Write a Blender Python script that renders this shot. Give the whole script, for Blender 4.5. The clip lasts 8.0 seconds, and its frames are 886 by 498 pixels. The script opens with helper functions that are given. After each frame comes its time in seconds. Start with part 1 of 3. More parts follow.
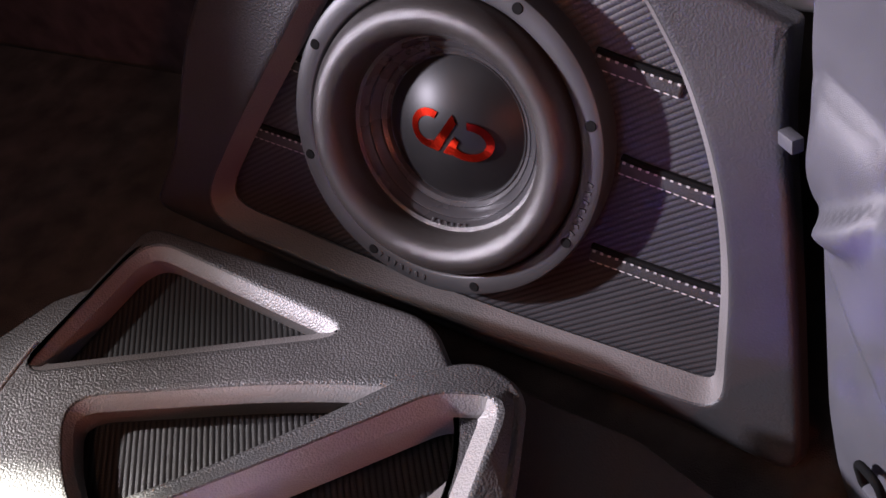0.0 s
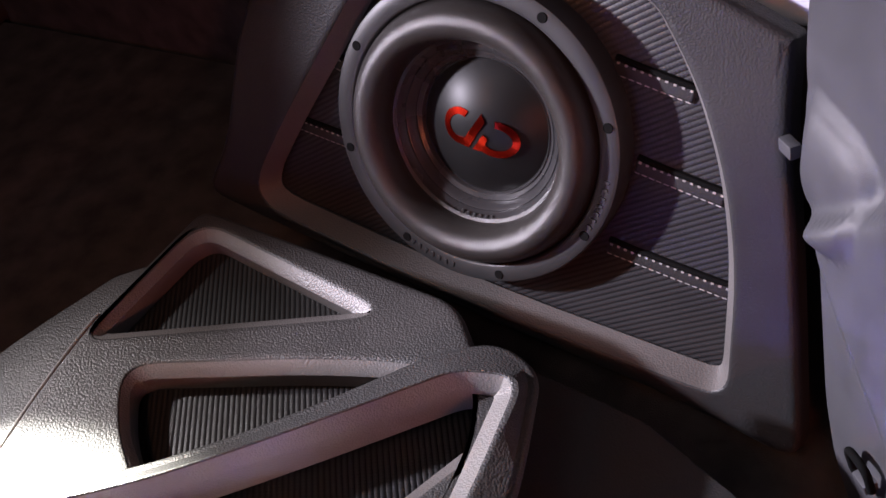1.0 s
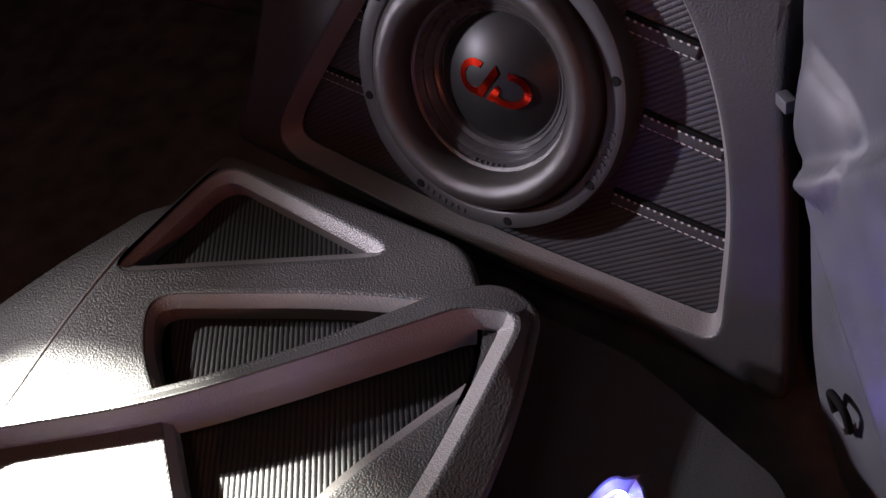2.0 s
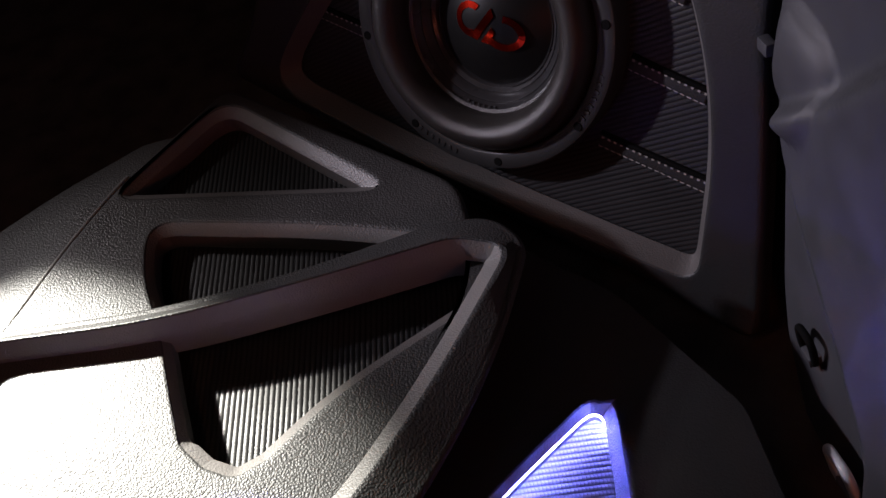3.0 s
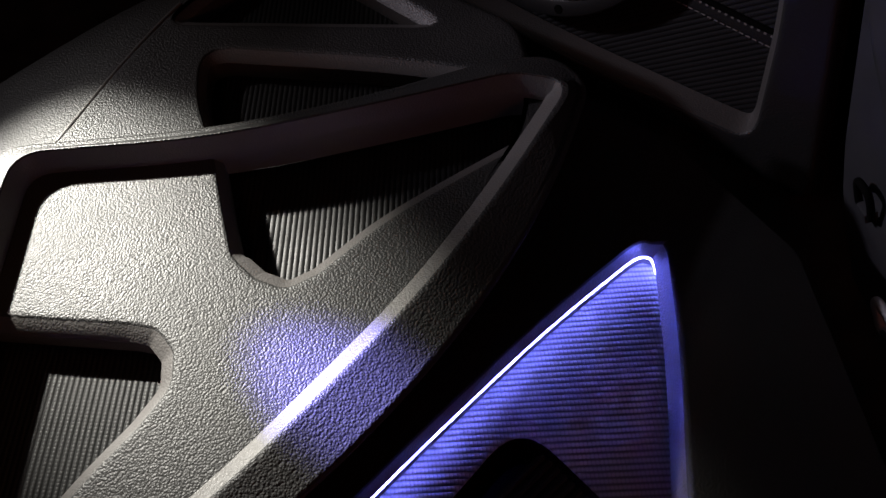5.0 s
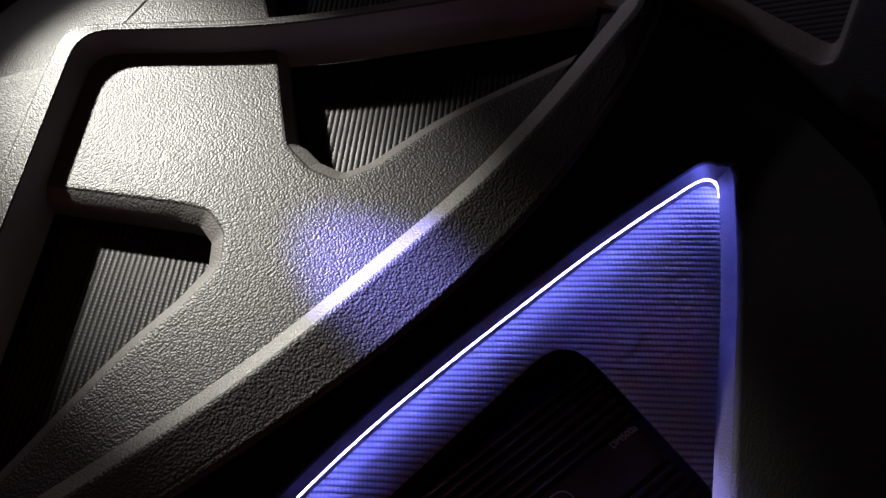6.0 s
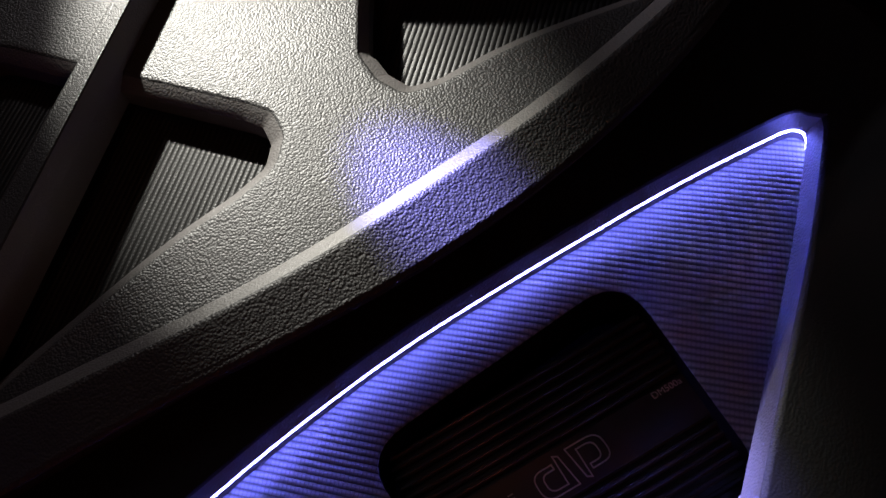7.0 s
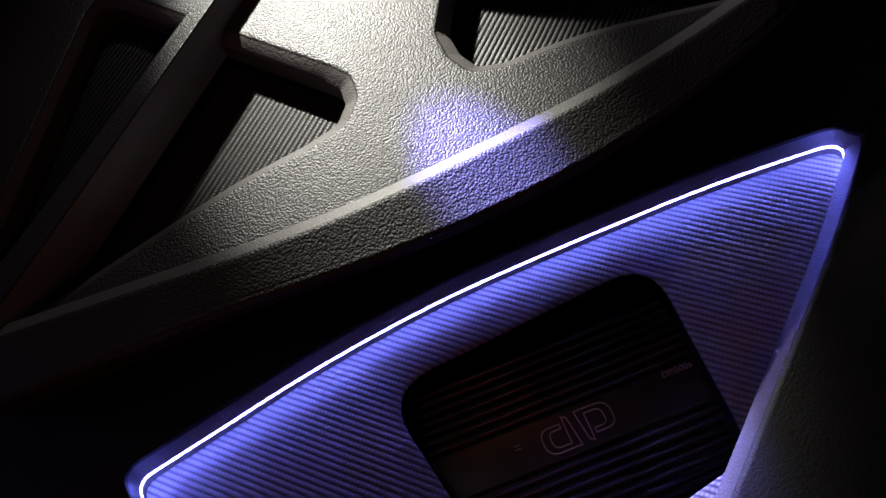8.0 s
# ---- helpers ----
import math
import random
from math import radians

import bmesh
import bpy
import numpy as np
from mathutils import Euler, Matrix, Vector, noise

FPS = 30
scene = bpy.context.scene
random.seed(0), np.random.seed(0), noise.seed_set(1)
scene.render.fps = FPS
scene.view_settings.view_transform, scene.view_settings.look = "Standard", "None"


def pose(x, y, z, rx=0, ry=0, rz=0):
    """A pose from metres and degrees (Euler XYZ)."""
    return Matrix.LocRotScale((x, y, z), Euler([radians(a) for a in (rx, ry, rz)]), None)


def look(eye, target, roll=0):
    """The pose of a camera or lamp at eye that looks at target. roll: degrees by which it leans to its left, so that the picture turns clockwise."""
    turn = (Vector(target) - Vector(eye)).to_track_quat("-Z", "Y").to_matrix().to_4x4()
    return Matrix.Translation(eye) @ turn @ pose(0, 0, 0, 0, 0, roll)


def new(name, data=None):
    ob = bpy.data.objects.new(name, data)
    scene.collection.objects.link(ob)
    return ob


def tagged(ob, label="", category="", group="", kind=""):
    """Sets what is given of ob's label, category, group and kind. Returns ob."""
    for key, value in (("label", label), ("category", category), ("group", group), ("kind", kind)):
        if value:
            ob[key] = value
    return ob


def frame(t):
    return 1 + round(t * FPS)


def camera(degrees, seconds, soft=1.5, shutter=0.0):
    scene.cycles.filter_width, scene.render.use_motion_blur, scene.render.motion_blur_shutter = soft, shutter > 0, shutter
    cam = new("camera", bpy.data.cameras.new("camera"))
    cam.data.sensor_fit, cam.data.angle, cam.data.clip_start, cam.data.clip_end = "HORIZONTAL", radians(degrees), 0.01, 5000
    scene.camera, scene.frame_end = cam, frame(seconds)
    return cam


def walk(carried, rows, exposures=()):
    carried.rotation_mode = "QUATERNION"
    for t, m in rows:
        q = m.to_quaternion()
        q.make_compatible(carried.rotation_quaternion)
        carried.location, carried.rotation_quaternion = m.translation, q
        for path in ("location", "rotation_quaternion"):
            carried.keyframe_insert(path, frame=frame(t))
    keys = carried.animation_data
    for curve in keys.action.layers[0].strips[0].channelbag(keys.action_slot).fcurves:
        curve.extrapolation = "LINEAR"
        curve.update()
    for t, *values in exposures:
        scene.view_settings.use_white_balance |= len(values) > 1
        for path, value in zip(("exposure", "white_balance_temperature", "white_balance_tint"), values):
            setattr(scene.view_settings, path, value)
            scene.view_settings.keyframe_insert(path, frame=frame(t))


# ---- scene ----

# Levels of the boot floor build, with the loudspeaker's centre as the origin.
SHEET, RING, MESH = -0.083, -0.060, -0.112      # spoked cover, raised ring on it, woven floor below
DECK, WELL, AMP = -0.128, -0.150, -0.1825       # amplifier deck, its sunk insert, amplifier top

cam = camera(51.2, 8.0)
PATH = [
    (0.0, 0.3204, -0.4688, 0.4679, 43.03, 10.25, 25.35),
    (0.5, 0.3374, -0.4822, 0.4902, 43.22, 10.68, 26.79),
    (1.0, 0.3603, -0.4897, 0.5069, 42.77, 11.49, 28.61),
    (1.5, 0.3734, -0.5059, 0.5161, 41.99, 11.30, 29.80),
    (3.0, 0.4112, -0.5585, 0.5262, 39.31, 9.55, 31.61),
    (3.5, 0.4147, -0.5825, 0.5246, 38.61, 8.66, 31.92),
    (4.0, 0.4065, -0.5993, 0.5125, 37.27, 8.16, 32.25),
    (4.5, 0.4052, -0.6120, 0.4989, 35.85, 7.97, 33.37),
    (6.0, 0.4174, -0.6553, 0.4522, 33.07, 7.91, 40.56),
    (6.5, 0.4306, -0.6385, 0.4320, 31.72, 9.45, 45.19),
    (7.0, 0.4458, -0.6337, 0.4203, 31.26, 10.34, 49.48),
    (7.5, 0.4798, -0.6377, 0.4258, 32.40, 10.77, 54.31),
    (8.0, 0.5148, -0.6411, 0.4450, 33.55, 10.82, 58.53),
]
EXPOSURES = [(0.0, 3.15), (1.0, 2.9), (1.5, 2.7), (1.7, 2.5), (2.8, 1.2), (3.0, 0.8), (3.5, 0.15), (4.0, -0.5),
             (4.5, -0.75), (6.0, -0.95), (8.0, -0.95)]
walk(cam, [(t, pose(*p)) for t, *p in PATH], EXPOSURES)


# ---- light ----
world = bpy.data.worlds.new("world")
scene.world = world
world.use_nodes = True
world.node_tree.nodes["Background"].inputs[0].default_value = (0.6, 0.62, 0.75, 1)
world.node_tree.nodes["Background"].inputs[1].default_value = 0.03


def lamp(name, kind, power, colour, m, size=0.1, spot=60, blend=0.3):
    data = bpy.data.lights.new(name, kind)
    data.energy, data.color = power, colour
    if kind == "AREA":
        data.shape, data.size = "DISK", size
    else:
        data.shadow_soft_size = size
    if kind == "SPOT":
        data.spot_size, data.spot_blend = radians(spot), blend
    ob = new(name, data)
    ob.matrix_world = m
    return ob


lamp("work_light", "SPOT", 222, (1.0, 0.97, 0.88), look((-0.80, -0.385, 0.32), (-0.120, -0.482, -0.083)), 0.012, 25, 1.0)
lamp("work_light_spill", "SPOT", 5, (1.0, 0.93, 0.97), look((-0.80, -0.385, 0.34), (0.08, -0.46, -0.06)), 0.02, 64, 1.0)
# Unseen fill lamp, added overhead to lift the dark parts.
lamp("fill_light", "AREA", 0.65, (1.0, 0.88, 0.98), look((-0.3, -1.2, 2.0), (0.0, -0.3, 0.0)), 1.0)
# Extra lamp near the work light, added for its spill on the speaker panel.
lamp("panel_spill", "SPOT", 17, (0.96, 0.88, 1.06), look((-0.72, -0.46, 0.37), (0.31, 0.0, -0.03)), 0.02, 36, 1.0)
lamp("tail_light", "AREA", 0.42, (1.0, 0.22, 0.11), look((0.75, -1.0, 0.35), (0.1, -0.2, -0.1)), 0.10)
lamp("dome_light", "AREA", 0.10, (1.0, 0.33, 0.10), look((-0.30, -0.52, 0.50), (0.1, -0.4, -0.1)), 0.07)
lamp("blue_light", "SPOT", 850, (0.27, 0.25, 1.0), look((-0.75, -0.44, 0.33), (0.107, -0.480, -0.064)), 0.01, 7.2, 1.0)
lamp("violet_light", "AREA", 0.11, (0.30, 0.25, 1.0), look((-0.1, -1.2, 0.10), (0.40, -0.15, -0.2)), 0.2)


# ---- materials ----
def material(name):
    m = bpy.data.materials.new(name)
    m.use_nodes = True
    nt = m.node_tree
    return m, nt, nt.nodes["Principled BSDF"]


def add(nt, kind, **inputs):
    n = nt.nodes.new(kind)
    for key, value in inputs.items():
        n.inputs[key.replace("_", " ")].default_value = value
    return n


def math_node(nt, op, a, b=None, c=None):
    n = nt.nodes.new("ShaderNodeMath")
    n.operation = op
    for i, v in enumerate((a, b, c)):
        if v is None:
            continue
        if isinstance(v, (int, float)):
            n.inputs[i].default_value = v
        else:
            nt.links.new(v, n.inputs[i])
    return n.outputs[0]


def ramp(nt, fac, lo, hi, a, b):
    n = nt.nodes.new("ShaderNodeValToRGB")
    n.color_ramp.elements[0].position, n.color_ramp.elements[1].position = lo, hi
    n.color_ramp.elements[0].color, n.color_ramp.elements[1].color = (*a, 1), (*b, 1)
    nt.links.new(fac, n.inputs[0])
    return n.outputs[0]


def place(nt):
    return nt.nodes.new("ShaderNodeNewGeometry").outputs["Position"]


def leather(name, dark, light, rough, grain=540.0, relief=0.22):
    """Embossed black vinyl: small pebbles parted by fine creases, with worn and dusty patches."""
    m, nt, bsdf = material(name)
    pos = place(nt)
    warp = add(nt, "ShaderNodeTexNoise", Scale=grain * 0.45, Detail=2.0)
    nt.links.new(pos, warp.inputs["Vector"])
    mix = nt.nodes.new("ShaderNodeVectorMath")
    mix.operation = "MULTIPLY_ADD"
    nt.links.new(warp.outputs["Color"], mix.inputs[0])
    mix.inputs[1].default_value = (0.0016, 0.0016, 0.0016)
    nt.links.new(pos, mix.inputs[2])
    cells = add(nt, "ShaderNodeTexVoronoi", Scale=grain)
    cells.feature = "SMOOTH_F1"
    cells.inputs["Smoothness"].default_value = 0.35
    nt.links.new(mix.outputs[0], cells.inputs["Vector"])
    fine = add(nt, "ShaderNodeTexNoise", Scale=grain * 2.2, Detail=3.0)
    nt.links.new(pos, fine.inputs["Vector"])
    broad = add(nt, "ShaderNodeTexNoise", Scale=9.0, Detail=4.0)
    nt.links.new(pos, broad.inputs["Vector"])
    crease = math_node(nt, "MULTIPLY", cells.outputs["Distance"], -1.6)
    height = math_node(nt, "MULTIPLY_ADD", fine.outputs[0], 0.12, crease)
    bump = add(nt, "ShaderNodeBump", Strength=relief, Distance=0.0022)
    nt.links.new(height, bump.inputs["Height"])
    nt.links.new(bump.outputs[0], bsdf.inputs["Normal"])
    nt.links.new(ramp(nt, broad.outputs[0], 0.35, 0.7, dark, light), bsdf.inputs["Base Color"])
    r = math_node(nt, "MULTIPLY_ADD", broad.outputs[0], 0.2, rough - 0.1)
    nt.links.new(r, bsdf.inputs["Roughness"])
    return m


def weave(name, axis_a, axis_b, pitch, dark, light, rough=0.38, relief=0.8, broken=0.5, shine=0.5):
    """Carbon-look vinyl: raised ribs along axis_a, each broken into short threads."""
    m, nt, bsdf = material(name)
    pos = place(nt)

    def along(axis):
        n = nt.nodes.new("ShaderNodeVectorMath")
        n.operation = "DOT_PRODUCT"
        nt.links.new(pos, n.inputs[0])
        n.inputs[1].default_value = axis
        return n.outputs["Value"]

    a, b = along(axis_a), along(axis_b)
    row = math_node(nt, "FLOOR", math_node(nt, "DIVIDE", b, pitch))
    rib = math_node(nt, "ABSOLUTE", math_node(nt, "SINE", math_node(nt, "MULTIPLY", b, math.pi / pitch)))
    shift = math_node(nt, "MULTIPLY_ADD", row, 0.5 * pitch, a)
    bead = math_node(nt, "ABSOLUTE", math_node(nt, "SINE", math_node(nt, "MULTIPLY", shift, math.pi / (pitch * 0.62))))
    bead = math_node(nt, "POWER", bead, 0.5)
    height = math_node(nt, "MULTIPLY", rib, math_node(nt, "MULTIPLY_ADD", bead, broken, 1.0 - broken))
    bump = add(nt, "ShaderNodeBump", Strength=relief, Distance=0.0014)
    nt.links.new(height, bump.inputs["Height"])
    nt.links.new(bump.outputs[0], bsdf.inputs["Normal"])
    thread = math_node(nt, "MULTIPLY", rib, math_node(nt, "MULTIPLY_ADD", bead, broken * 1.3, 1.0 - broken * 1.3))
    nt.links.new(ramp(nt, thread, 0.25, 0.85, dark, light), bsdf.inputs["Base Color"])
    dust = add(nt, "ShaderNodeTexNoise", Scale=30.0, Detail=3.0)
    nt.links.new(pos, dust.inputs["Vector"])
    nt.links.new(math_node(nt, "MULTIPLY_ADD", dust.outputs[0], 0.2, rough - 0.1), bsdf.inputs["Roughness"])
    bsdf.inputs["Specular IOR Level"].default_value = shine
    return m


def plain(name, colour, rough, metal=0.0, grain=0.0, relief=0.2, vary=0.25, coat=0.0):
    m, nt, bsdf = material(name)
    pos = place(nt)
    broad = add(nt, "ShaderNodeTexNoise", Scale=25.0, Detail=4.0)
    nt.links.new(pos, broad.inputs["Vector"])
    lo = tuple(c * (1 - vary) for c in colour)
    nt.links.new(ramp(nt, broad.outputs[0], 0.3, 0.7, lo, colour), bsdf.inputs["Base Color"])
    nt.links.new(math_node(nt, "MULTIPLY_ADD", broad.outputs[0], 0.12, rough - 0.06), bsdf.inputs["Roughness"])
    bsdf.inputs["Metallic"].default_value = metal
    bsdf.inputs["Coat Weight"].default_value = coat
    if grain:
        fine = add(nt, "ShaderNodeTexNoise", Scale=grain, Detail=3.0)
        nt.links.new(pos, fine.inputs["Vector"])
        bump = add(nt, "ShaderNodeBump", Strength=relief, Distance=0.001)
        nt.links.new(fine.outputs[0], bump.inputs["Height"])
        nt.links.new(bump.outputs[0], bsdf.inputs["Normal"])
    return m


def glow(name, colour, strength):
    m, nt, bsdf = material(name)
    bsdf.inputs["Emission Color"].default_value = (*colour, 1)
    bsdf.inputs["Emission Strength"].default_value = strength
    return m


RIB, ACROSS = (0.57, -0.82, 0.0), (0.82, 0.57, 0.0)
UP = (0.0, 0.3653, 0.9309)                       # up the leaning loudspeaker panel
VINYL = leather("black_vinyl", (0.030, 0.029, 0.0285), (0.044, 0.043, 0.042), 0.50, 540.0, 0.25)
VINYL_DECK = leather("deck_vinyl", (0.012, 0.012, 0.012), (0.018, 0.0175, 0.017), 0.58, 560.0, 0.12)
# Paler vinyl for rims and creases, the same on every side.
VINYL_PALE = leather("pale_vinyl", (0.105, 0.098, 0.094), (0.140, 0.131, 0.127), 0.46, 560.0, 0.16)
# Ring chamfer: the light that its ridge catches is put into a paler colour.
RIDGE_LIT = leather("ridge_vinyl_lit", (0.155, 0.148, 0.140), (0.20, 0.191, 0.181), 0.44, 560.0, 0.16)
VINYL_PANEL = leather("panel_vinyl", (0.017, 0.0165, 0.0175), (0.024, 0.0235, 0.025), 0.52, 560.0, 0.12)
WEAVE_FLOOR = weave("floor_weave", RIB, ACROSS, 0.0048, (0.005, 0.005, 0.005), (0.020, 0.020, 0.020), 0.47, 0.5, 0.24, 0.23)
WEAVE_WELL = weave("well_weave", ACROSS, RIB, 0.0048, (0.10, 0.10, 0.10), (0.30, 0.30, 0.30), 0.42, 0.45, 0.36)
C30, S30 = math.cos(radians(30)), math.sin(radians(30))
WEAVE_PANEL = weave("panel_weave", (C30, S30 * UP[1], S30 * UP[2]), (-S30, C30 * UP[1], C30 * UP[2]), 0.0048,
                    (0.009, 0.009, 0.010), (0.030, 0.030, 0.033), 0.40, 0.35, 0.35)
CARPET = plain("dark_carpet", (0.085, 0.064, 0.054), 0.95, 0, 700, 1.0, vary=0.6)
RUBBER = plain("surround_rubber", (0.030, 0.0275, 0.0255), 0.30, 0, 1300, 0.45)
CONE = plain("cone_paper", (0.036, 0.035, 0.036), 0.27, 0, 400, 0.08, coat=0.3)
CAP = plain("cap_satin", (0.009, 0.009, 0.009), 0.40, 0, 0)
CAP.node_tree.nodes["Principled BSDF"].inputs["Specular IOR Level"].default_value = 0.18
BASKET = plain("basket_paint", (0.040, 0.040, 0.041), 0.42, 0.2, 900, 0.12)
BLACK = plain("black_void", (0.004, 0.004, 0.004), 0.9)
BLACK.node_tree.nodes["Principled BSDF"].inputs["Specular IOR Level"].default_value = 0.1
RED = plain("red_chrome", (0.85, 0.035, 0.015), 0.17, 1.0)
GREY_TRIM = plain("grey_trim", (0.062, 0.062, 0.070), 0.52, 0, 1500, 0.3)
PALE = plain("pale_metal", (0.62, 0.62, 0.65), 0.35)
WHITE_PAINT = plain("white_paint", (0.80, 0.80, 0.80), 0.35, coat=0.4)
THREAD = plain("pale_thread", (0.36, 0.34, 0.33), 0.7)
ALLOY = plain("black_anodised", (0.14, 0.135, 0.145), 0.38, 0.5, 0, vary=0.4)
PRINT = plain("grey_print", (0.82, 0.82, 0.86), 0.5)
LED = glow("led", (0.15, 0.165, 1.0), 160)
CONCRETE = plain("concrete", (0.10, 0.10, 0.10), 0.9, 0, 60, 0.4)
PLASTER = plain("plaster", (0.12, 0.12, 0.12), 0.9, 0, 90, 0.2)


# ---- mesh helpers ----
def finish(bm, name, mat, smooth=38, rim=None):
    bmesh.ops.recalc_face_normals(bm, faces=bm.faces)
    me = bpy.data.meshes.new(name)
    bm.to_mesh(me)
    bm.free()
    me.materials.append(mat)
    me.materials.append(rim or mat)
    if smooth:
        me.polygons.foreach_set("use_smooth", [True] * len(me.polygons))
        me.set_sharp_from_angle(angle=radians(smooth))
    return me


def thing(name, label, category, m=None, group="", kind=""):
    ob = tagged(new(name), label, category, group, kind)
    if m is not None:
        ob.matrix_world = m
    return ob


def part(name, bm, mat, parent, label="", smooth=38, rim=None):
    ob = new(name, finish(bm, name, mat, smooth, rim))
    ob.parent = parent
    return tagged(ob, label)


def split_rims(bm):
    """Takes the rim faces out of a plate: the plate left over, and one mesh for each separate rim."""
    rims, left = [], {f for f in bm.faces if f.material_index == 1}
    while left:
        patch, edge = set(), [left.pop()]
        while edge:
            f = edge.pop()
            patch.add(f)
            for e in f.edges:
                for g in e.link_faces:
                    if g in left:
                        left.discard(g)
                        edge.append(g)
        out = bmesh.new()
        made = {}
        for f in patch:
            for v in f.verts:
                if v not in made:
                    made[v] = out.verts.new(v.co)
            out.faces.new([made[v] for v in f.verts])
        rims.append(out)
    bmesh.ops.delete(bm, geom=[f for f in bm.faces if f.material_index == 1], context="FACES")
    return bm, rims


def rimmed(name, bm, mat, rim_name, rim_mat, parent, rim_label):
    """A plate whose chamfered rims are parts of their own."""
    bm, rims = split_rims(bm)
    ob = part(name, bm, mat, parent)
    for r in rims:
        part(rim_name, r, rim_mat, parent, rim_label)
    return ob


def solo(name, bm, mat, label, category, kind="", m=None, smooth=38):
    ob = tagged(new(name, finish(bm, name, mat, smooth)), label, category, "", kind)
    if m is not None:
        ob.matrix_world = m
    return ob


def step(a, b, x):
    u = max(0.0, min(1.0, (x - a) / (b - a)))
    return u * u * (3 - 2 * u)


def rounded(corners, steps=7):
    """A closed outline from (x, y, radius) corners."""
    out, n = [], len(corners)
    for i, (x, y, r) in enumerate(corners):
        p = Vector((x, y))
        a = Vector(corners[i - 1][:2]) - p
        b = Vector(corners[(i + 1) % n][:2]) - p
        la, lb = a.length, b.length
        a, b = a / la, b / lb
        half = math.acos(max(-1, min(1, a.dot(b)))) / 2
        if r <= 0 or half > 1.565:
            out.append(p)
            continue
        r = r if r < 0.1 else 5.0
        cut = min(r / math.tan(half), 0.48 * la, 0.48 * lb)
        s, e = p + a * cut, p + b * cut
        for k in range(steps + 1):
            u = k / steps
            out.append((1 - u) ** 2 * s + 2 * u * (1 - u) * p * (1 - 0.0) + u * u * e)
    return out


def dense(loop, step):
    out = []
    for i, p in enumerate(loop):
        q = loop[(i + 1) % len(loop)]
        k = max(1, int((q - p).length / step))
        out += [p.lerp(q, j / k) for j in range(k)]
    return out


def area(loop):
    return sum(p.x * q.y - q.x * p.y for p, q in zip(loop, loop[1:] + loop[:1])) / 2


def oriented(loop, ccw=True):
    return loop if (area(loop) > 0) == ccw else loop[::-1]


def moved(loop, d, lean=None):
    """The outline moved to its right-hand side by d, which lean may scale by the way that the edge faces."""
    return [p + m * d * (lean(m) if lean else 1.0) for p, m in zip(loop, facing(loop))]


def facing(loop):
    """The way that each corner of an outline faces, to its right-hand side."""
    out, n = [], len(loop)
    for i, p in enumerate(loop):
        a, b = (p - loop[i - 1]), (loop[(i + 1) % n] - p)
        a = a.normalized() if a.length > 1e-9 else b.normalized()
        b = b.normalized() if b.length > 1e-9 else a
        na, nb = Vector((a.y, -a.x)), Vector((b.y, -b.x))
        m = na + nb
        m = m / max(0.35, m.dot(na)) if m.length > 1e-6 else na
        out.append(m)
    return out


def plate(outer, holes, profile, bottom=None, hole_profile=None, lean=None, drop=None, margin=0.0):
    """A sheet with openings. profile: (offset away from the material, z) steps down each edge; the top is filled."""
    bm = bmesh.new()
    top_edges, rims = [], []
    for n, loop in enumerate([oriented(outer)] + [oriented(h, False) for h in holes]):
        prof = profile if n == 0 or hole_profile is None else hole_profile
        if margin:
            prof = [(prof[0][0] - margin, prof[0][1])] + prof
        rings = []
        fall = [drop(m) for m in facing(loop)] if n and drop else [1.0] * len(loop)
        for step_no, (off, z) in enumerate(prof):
            scale = fall if step_no < len(prof) - 1 else [1.0] * len(loop)
            line = moved(loop, off, lean if n else None)
            rings.append([bm.verts.new((p.x, p.y, prof[0][1] + (z - prof[0][1]) * k)) for p, k in zip(line, scale)])
        k = len(loop)
        for n_ring, (lo, hi) in enumerate(zip(rings, rings[1:])):
            for i in range(k):
                f = bm.faces.new((lo[i], lo[(i + 1) % k], hi[(i + 1) % k], hi[i]))
                f.material_index = int(n_ring > (2 if margin else 1) and n > 0)
        for i in range(k):
            top_edges.append(bm.edges.get((rings[0][i], rings[0][(i + 1) % k])))
        rims.append(rings[-1])
    bmesh.ops.triangle_fill(bm, use_beauty=True, use_dissolve=False, edges=top_edges, normal=(0, 0, 1))
    if bottom:
        edges = [bm.edges.get((r[i], r[(i + 1) % len(r)])) for r in rims for i in range(len(r))]
        bmesh.ops.triangle_fill(bm, use_beauty=True, use_dissolve=False, edges=edges, normal=(0, 0, -1))
    return bm


def edge_profile(top, base, slope, soft=0.003):
    """A rounded top edge, then a wall that leans out by slope."""
    pts = [(soft * (math.sin(a) - 1) + 0.0, top - soft * (1 - math.cos(a))) for a in (0, 0.4, 0.8, 1.2)]
    return pts + [(0.0 + slope * 0.06, top - soft), (slope, base)]


def chamfer(top, base, wide, deep):
    """A crisp chamfer, then a drop that is set back a little."""
    return [(-0.0015, top), (-0.0004, top - 0.0004), (0.0008, top - 0.0014), (wide - 0.0006, top - deep + 0.001), (wide, top - deep), (wide - 0.003, base)]


def box(size, centre=(0, 0, 0), bevel=0.0, seg=2):
    bm = bmesh.new()
    bmesh.ops.create_cube(bm, size=1)
    bmesh.ops.scale(bm, vec=size, verts=bm.verts)
    bmesh.ops.translate(bm, vec=centre, verts=bm.verts)
    if bevel:
        bmesh.ops.bevel(bm, geom=bm.edges, offset=bevel, segments=seg, affect="EDGES", profile=0.6)
    return bm


